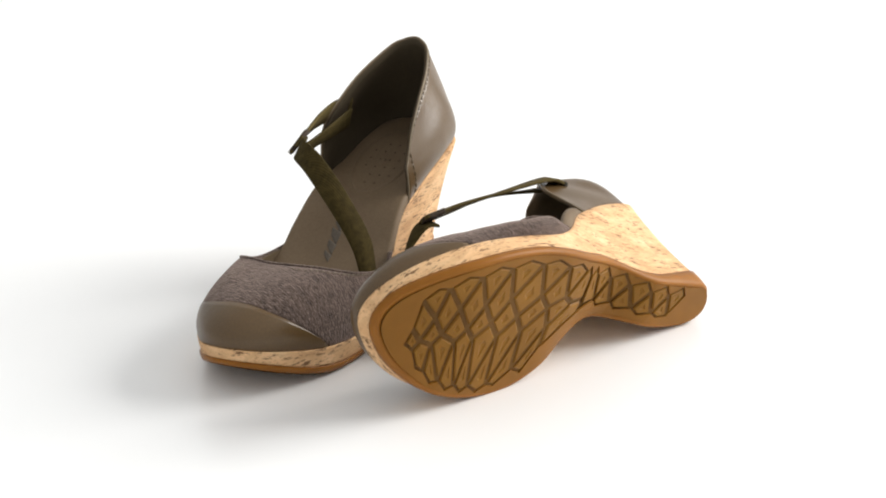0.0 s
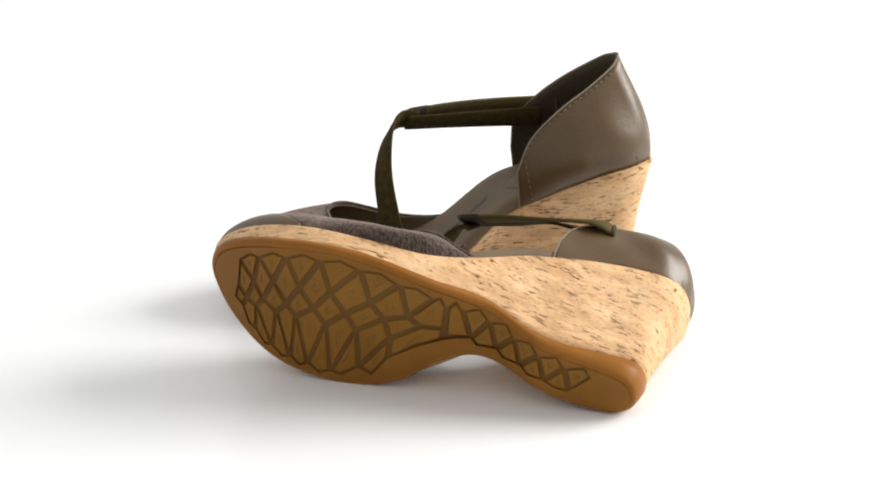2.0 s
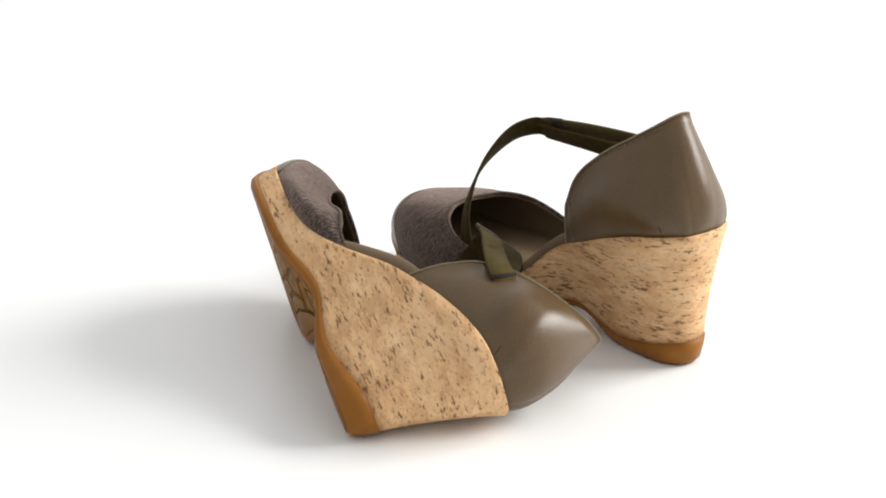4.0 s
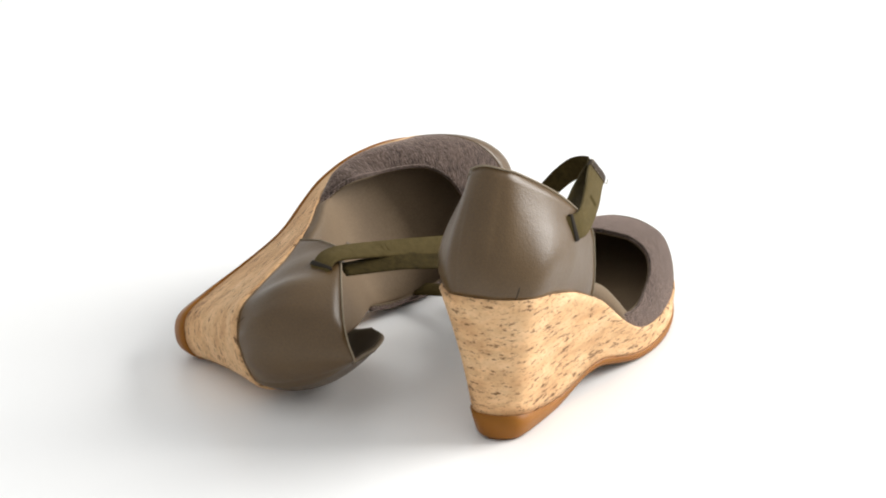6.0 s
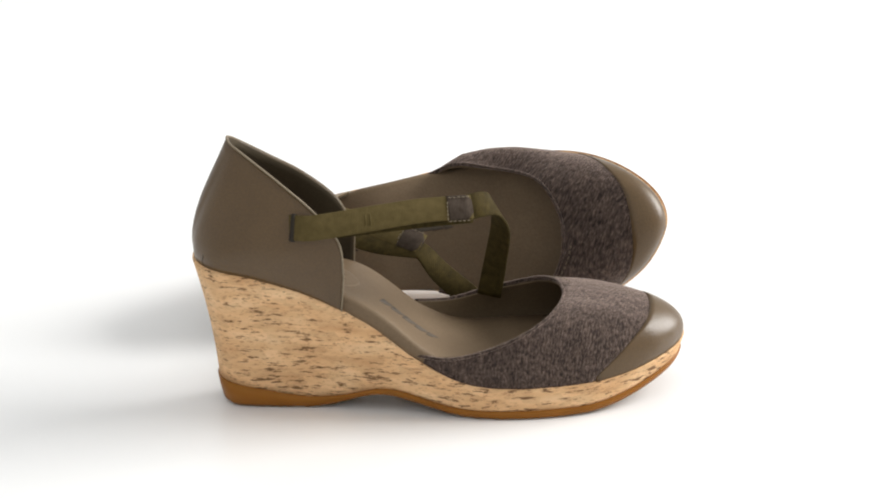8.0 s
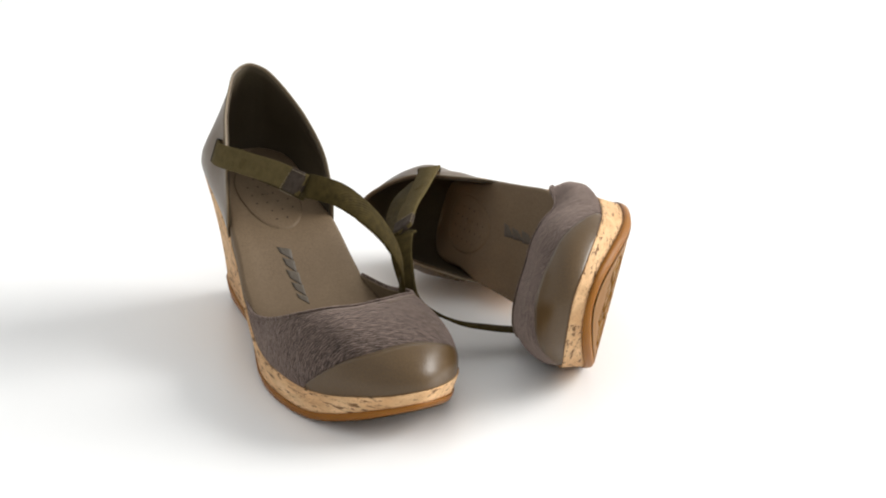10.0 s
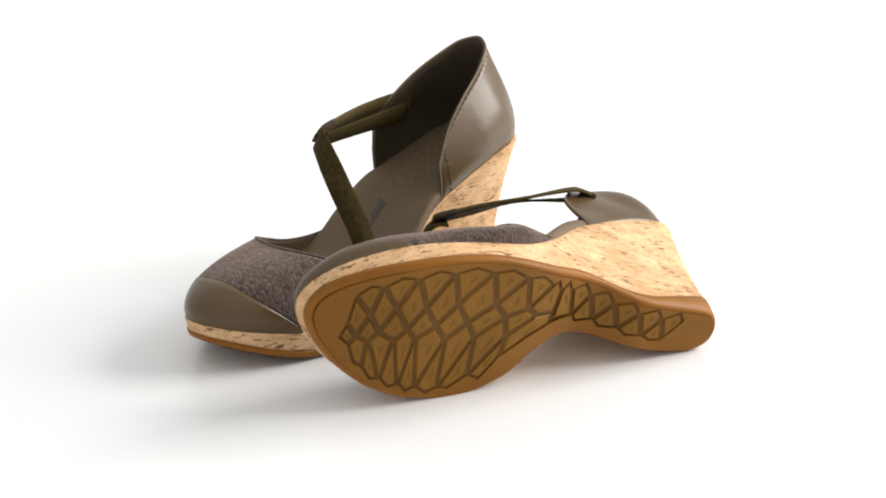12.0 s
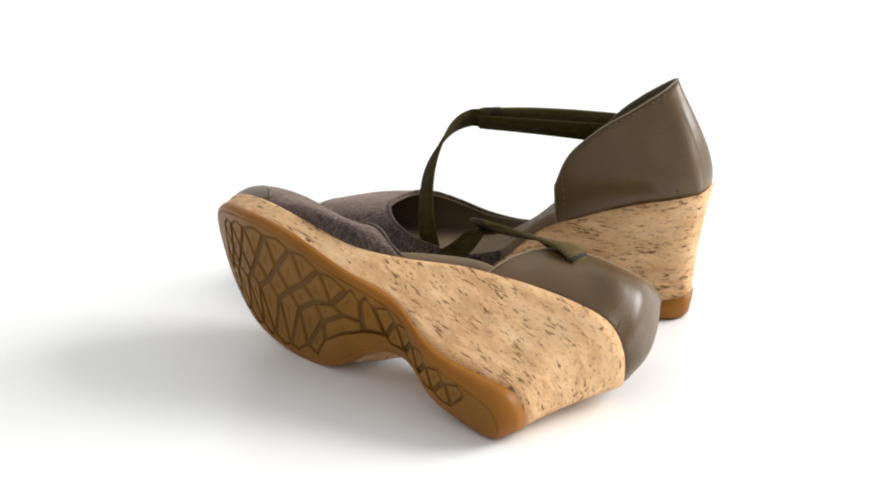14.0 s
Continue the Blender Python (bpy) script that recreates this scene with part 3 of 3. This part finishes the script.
def build_shoe(name, sign, straps):
    Side.sign = sign
    shoe = new(name)
    shoe.empty_display_size = 0.05
    # rubber outsole
    gf = gum_fac()
    r0 = np.column_stack([inset(sole_ring, 1.6), sole_height(sole_ring[:, 0], sole_ring[:, 1])])
    deep = np.column_stack([inset(sole_ring, 1.9), sole_height(sole_ring[:, 0], sole_ring[:, 1]) + TREAD_DEPTH])
    # groove floor between the lugs, coloured darker to stand for shade
    part("tread_field", face_down(grid_mesh(bridge_cap(deep - np.array([0, 0, 0.12])))), TREAD_SHADED, shoe, "recessed tread, groove shade in its colour")
    rings = [deep, r0, wall_ring(gf * 0.18, 0.5), wall_ring(gf * 0.6, 0.9), wall_ring(gf, 0.8), wall_ring(gf, -3.0)]
    outsole = part("outsole", solid_of_rings(rings), GUM, shoe, "honey gum rubber outsole")
    # cork wedge
    rings = [wall_ring(gf + (0.985 - gf) * f, -5.6 * f * (1 - f) * np.clip((70 - sole_ring[:, :1]) / 50, 0, 1)) for f in np.linspace(0, 1, 12)] + [wall_ring(gf * 0 + 1.0, -1.2)]
    part("wedge_heel", solid_of_rings(rings), CORK, shoe, "flecked cork wedge")
    # footbed
    part("insole", solid_of_rings(bed_rings(), dish=hollow), INSOLE, shoe, "taupe leather insole")
    # heel quarter
    q = face_outwards(grid_mesh(quarter_rows()), (25, 2, 90))
    part("quarter", thicken(q, 1.2), LEATHER, shoe, "smooth taupe leather heel quarter")
    # lining inside the heel; its darkness is shade put into the colour
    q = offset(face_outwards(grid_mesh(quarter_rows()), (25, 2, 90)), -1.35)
    part("quarter_lining", thicken(q, 0.6), LINING_SHADED, shoe, "olive-brown lining, darkened for the shade inside the heel")
    rows = quarter_rows()
    edge = [r[0] for r in rows] + list(rows[-1][1:-1]) + [r[-1] for r in reversed(rows)]
    part("edge_binding", tube(edge, 0.5), EDGE, shoe, "pale raw leather edge")
    # forefoot: felt vamp and leather toe cap
    cl = cap_line()
    v = face_outwards(grid_mesh(vamp_point_rows(lo=cl)), (160, 0, 10))
    part("vamp", thicken(v, 1.4), WOOL, shoe, "dark grey-brown wool felt vamp")
    v = offset(face_outwards(grid_mesh(vamp_point_rows()), (160, 0, 10)), -1.6)
    part("vamp_lining", thicken(v, 0.6), LINING, shoe, "dark lining")
    b = spline(VAMP_BASE, 110)
    base = np.column_stack([b, bed_height(b[:, 0], b[:, 1]) - 1.0])
    top = throat_line(110)
    keep = np.where(cl > 0.004)[0]
    rows = [vamp_surface(base, top, (cl + 0.015) * f)[keep] for f in np.linspace(0, 1, 12)]
    c = offset(face_outwards(grid_mesh(rows), (200, 0, 10)), 0.35)
    part("toe_cap", thicken(c, 1.2), LEATHER, shoe, "smooth taupe leather toe cap")
    rim = vamp_point_rows()[-1]
    part("throat_binding", tube(rim, 0.9), WOOL, shoe)
    below = vamp_point_rows(up=18)[16]
    part("stitching", dashes([q + np.array([0, 0, 0.35]) for q in below[60:104]], 1.7, 1.4, 0.24), EDGE, shoe)
    # straps: webbing leaves a slot in the outer quarter, runs to a stitched end and turns down over the instep
    outer, outer_w, lower, lower_w, inner, inner_w = straps
    at, out = on_quarter(37, 98)
    outer = [at - out * 3.2 - np.array([2.4, 0, 0]), at + out * 0.9 + np.array([1.5, 0, 0])] + outer
    outer_w = [(0.06, 0.30, 1), (0.06, 0.34, 1)] + outer_w
    band = part("ankle_strap", ribbon(outer, outer_w, 12.2, 1.8), STRAP, shoe, "olive webbing strap")
    mid = spline(outer, 60)
    wid = spline(outer_w, 60)
    part("end_tab", ribbon(mid[-7:], wid[-7:], 12.5, 2.7, 14, True), TAB, band, "dark grey stitched end")
    rim = []
    for k, (du, dw) in enumerate(((-1, -6.2), (-1, 6.2))):
        rim.append(dashes([mid[q] + np.array([0, -1.9, 0]) + wid[q] * dw * 0.78 for q in range(53, 60)], 1.4, 0.9, 0.22))
    rim.append(dashes([mid[53] + np.array([0, -1.9, 0]) + wid[53] * d for d in (-4.6, 0, 4.6)], 1.2, 0.8, 0.24))
    for bm in rim:
        part("stitching", bm, EDGE, band)
    for q in (34, 35):
        bar = [mid[q] + np.array([0, -1.15, 0]) + wid[q] * d for d in (-2.4, 0, 2.4)]
        part("stitching", tube(bar, 0.34, 5), STRAP, band)
    # these two bands carry their shade in a darker webbing colour
    part("instep_strap", ribbon(lower, lower_w, 12.5, 1.6), STRAP_SHADED, shoe, "olive strap over the instep, shade in its colour")
    part("strap_return", ribbon(inner, inner_w, 12, 1.4), STRAP_SHADED, shoe)
    # no opening is cut: a dark band stands for the slit's shadow
    part("strap_slot", ribbon(mid[9:13], wid[9:13], 13.4, 3.0, 6), DARK, shoe, "stitched strap slot, its shadow drawn as a dark band")
    # stitching along the quarter's edge and short darts at its base
    rows = quarter_rows(72, 28)
    path = list(rows[26][46:-3]) + [r[-4] for r in reversed(rows[2:25])]
    path = [q + outward(q) * 0.25 for q in path]
    part("stitching", dashes(path, 2.2, 1.5, 0.36), THREAD, shoe, "pale stitching")
    for col in (21, 51):
        part("dart_seam", tube([rows[k][col] - outward(rows[k][col]) * 0.15 for k in range(0, 5)], 0.26), DARK, shoe)
    # heel pad with small holes, and a worn dark print
    part("heel_pad", pad_mesh(), INSOLE, shoe, "oval heel pad")
    for a, b, c, d in PRINT_BLOCKS:
        part("print_mark", print_block(a, b, c, d), PRINT, shoe)
    bm = bmesh.new()
    for x in range(26, 62, 7):
        for y in range(-9, 12, 6):
            if ((x - 40) / 23) ** 2 + ((y - 1.5) / 13) ** 2 < 1:
                z = insole_height(x, y + 1) + 0.95
                vs = [bm.verts.new((x + 0.6 * math.cos(k), y + 1 + 0.6 * math.sin(k), z - 0.6 * 0.25 * math.cos(k))) for k in np.linspace(0, 2 * math.pi, 8, endpoint=False)]
                bm.faces.new(vs)
    tagged(part("perforations", bm, DARK, shoe), kind="stuff")
    # tread lugs
    lugs, line = tread_plan()
    part("sole_plate", plate_mesh(line), PLATE, outsole, smooth=False)
    for poly in lugs:
        part("lug", lug_mesh(poly), LUG, outsole, smooth=False)
    return shoe


RIGHT_STRAPS = (
    [(48, -28, 99), (75, -23, 101), (100, -16.5, 102), (124, -10.5, 101)],
    [(0.05, 0.35, 1), (0, 0.6, 1), (0, 0.75, 1), (0, 0.8, 1)],
    [(118, -9.5, 99), (128, -6, 100.5), (136, 6.5, 95.5), (141, 23, 79), (139.5, 35, 57), (136, 37.5, 36)],
    [(0, 0.4, 1), (-0.2, 0.5, 1), (-0.4, 0.55, 0.75), (-0.68, 0.5, 0.5), (-0.8, 0.4, 0.35), (-0.95, 0.2, 0.1)],
    [(124, -8, 98), (90, -12, 97), (45, -18.5, 95)],
    [(0, 0.8, 1), (0, 0.6, 1), (0, 0.2, 1)])
LEFT_STRAPS = (
    [(48, -25, 99.5), (76, -14.5, 104), (98, -5.5, 108), (120, 3.5, 109.5)],
    [(-0.28, 0.42, 0.87), (-0.33, 0.55, 0.76), (-0.36, 0.65, 0.66), (-0.38, 0.7, 0.6)],
    [(112, 4.5, 107), (120, 7.5, 109), (128, 20, 105), (140, 35, 94), (141, 41, 72), (139, 40, 52), (136, 37.5, 34)],
    [(0, 0.4, 1), (-0.2, 0.5, 1), (-0.6, 0.4, 0.7), (-0.9, 0.2, 0.3), (-1, 0.1, 0.1), (-1, 0, 0), (-1, 0, 0)],
    [(119, 5.6, 111.3), (95, 0.5, 114), (73, -8.5, 111.5), (46, -17, 102)],
    [(-0.38, 0.7, 0.6), (-0.36, 0.65, 0.66), (-0.33, 0.55, 0.76), (-0.2, 0.4, 0.9)])


# ---- the studio ----
def build_floor():
    """A white sheet that lies flat and sweeps up behind the shoes."""
    rows = []
    prof = [(-9.0, 0.0), (-3.0, 0.0), (-1.0, 0.0), (0.0, 0.0), (1.0, 0.0), (2.4, 0.0)]
    prof += [(2.4 + 1.2 * math.sin(a), 1.2 - 1.2 * math.cos(a)) for a in np.linspace(0.1, math.pi / 2, 14)]
    prof += [(3.6, 2.2), (3.6, 4.5)]
    for y, z in prof:
        rows.append([(x, y, z) for x in np.linspace(-9, 9, 13)])
    bm = grid_mesh(rows)
    me = bpy.data.meshes.new("backdrop")
    bm.to_mesh(me)
    bm.free()
    for poly in me.polygons:
        poly.use_smooth = True
    me.materials.append(WHITE)
    tagged(new("backdrop", me), "seamless white studio sweep under the shoes", "backdrop", kind="structure")


build_floor()
right_shoe = tagged(build_shoe("wedge_shoe", 1.0, RIGHT_STRAPS), "taupe leather and felt cork wedge shoe standing upright", "shoe", "pair of shoes")
left_shoe = tagged(build_shoe("wedge_shoe", -1.0, LEFT_STRAPS), "taupe cork wedge shoe lying on its inner side", "shoe", "pair of shoes")

RIGHT_REST = pose(-0.0171, 0.1343, 0.0, 0, 0, -114.8)
LEFT_REST = Matrix(((-0.72809, 0.32281, -0.60472, 0.14343), (-0.65653, -0.07472, 0.75059, 0.01558), (0.19711, 0.94351, 0.26634, 0.0102), (0, 0, 0, 1)))


def turned(t):
    """Degrees turned at t, smooth between the rows of TURN."""
    ts, ds = np.array([r[0] for r in TURN]), np.array([r[1] for r in TURN])
    slope = np.gradient(ds, ts)
    k = int(np.clip(np.searchsorted(ts, t) - 1, 0, len(ts) - 2))
    h = ts[k + 1] - ts[k]
    f = (t - ts[k]) / h
    return float((2 * f ** 3 - 3 * f ** 2 + 1) * ds[k] + (f ** 3 - 2 * f ** 2 + f) * h * slope[k]
                 + (3 * f ** 2 - 2 * f ** 3) * ds[k + 1] + (f ** 3 - f ** 2) * h * slope[k + 1])


def motions():
    times = [0.25 * k for k in range(57)]
    for shoe, rest in ((right_shoe, RIGHT_REST), (left_shoe, LEFT_REST)):
        walk(shoe, [(t, pose(0, 0, 0, 0, 0, -turned(t)) @ rest) for t in times])


motions()
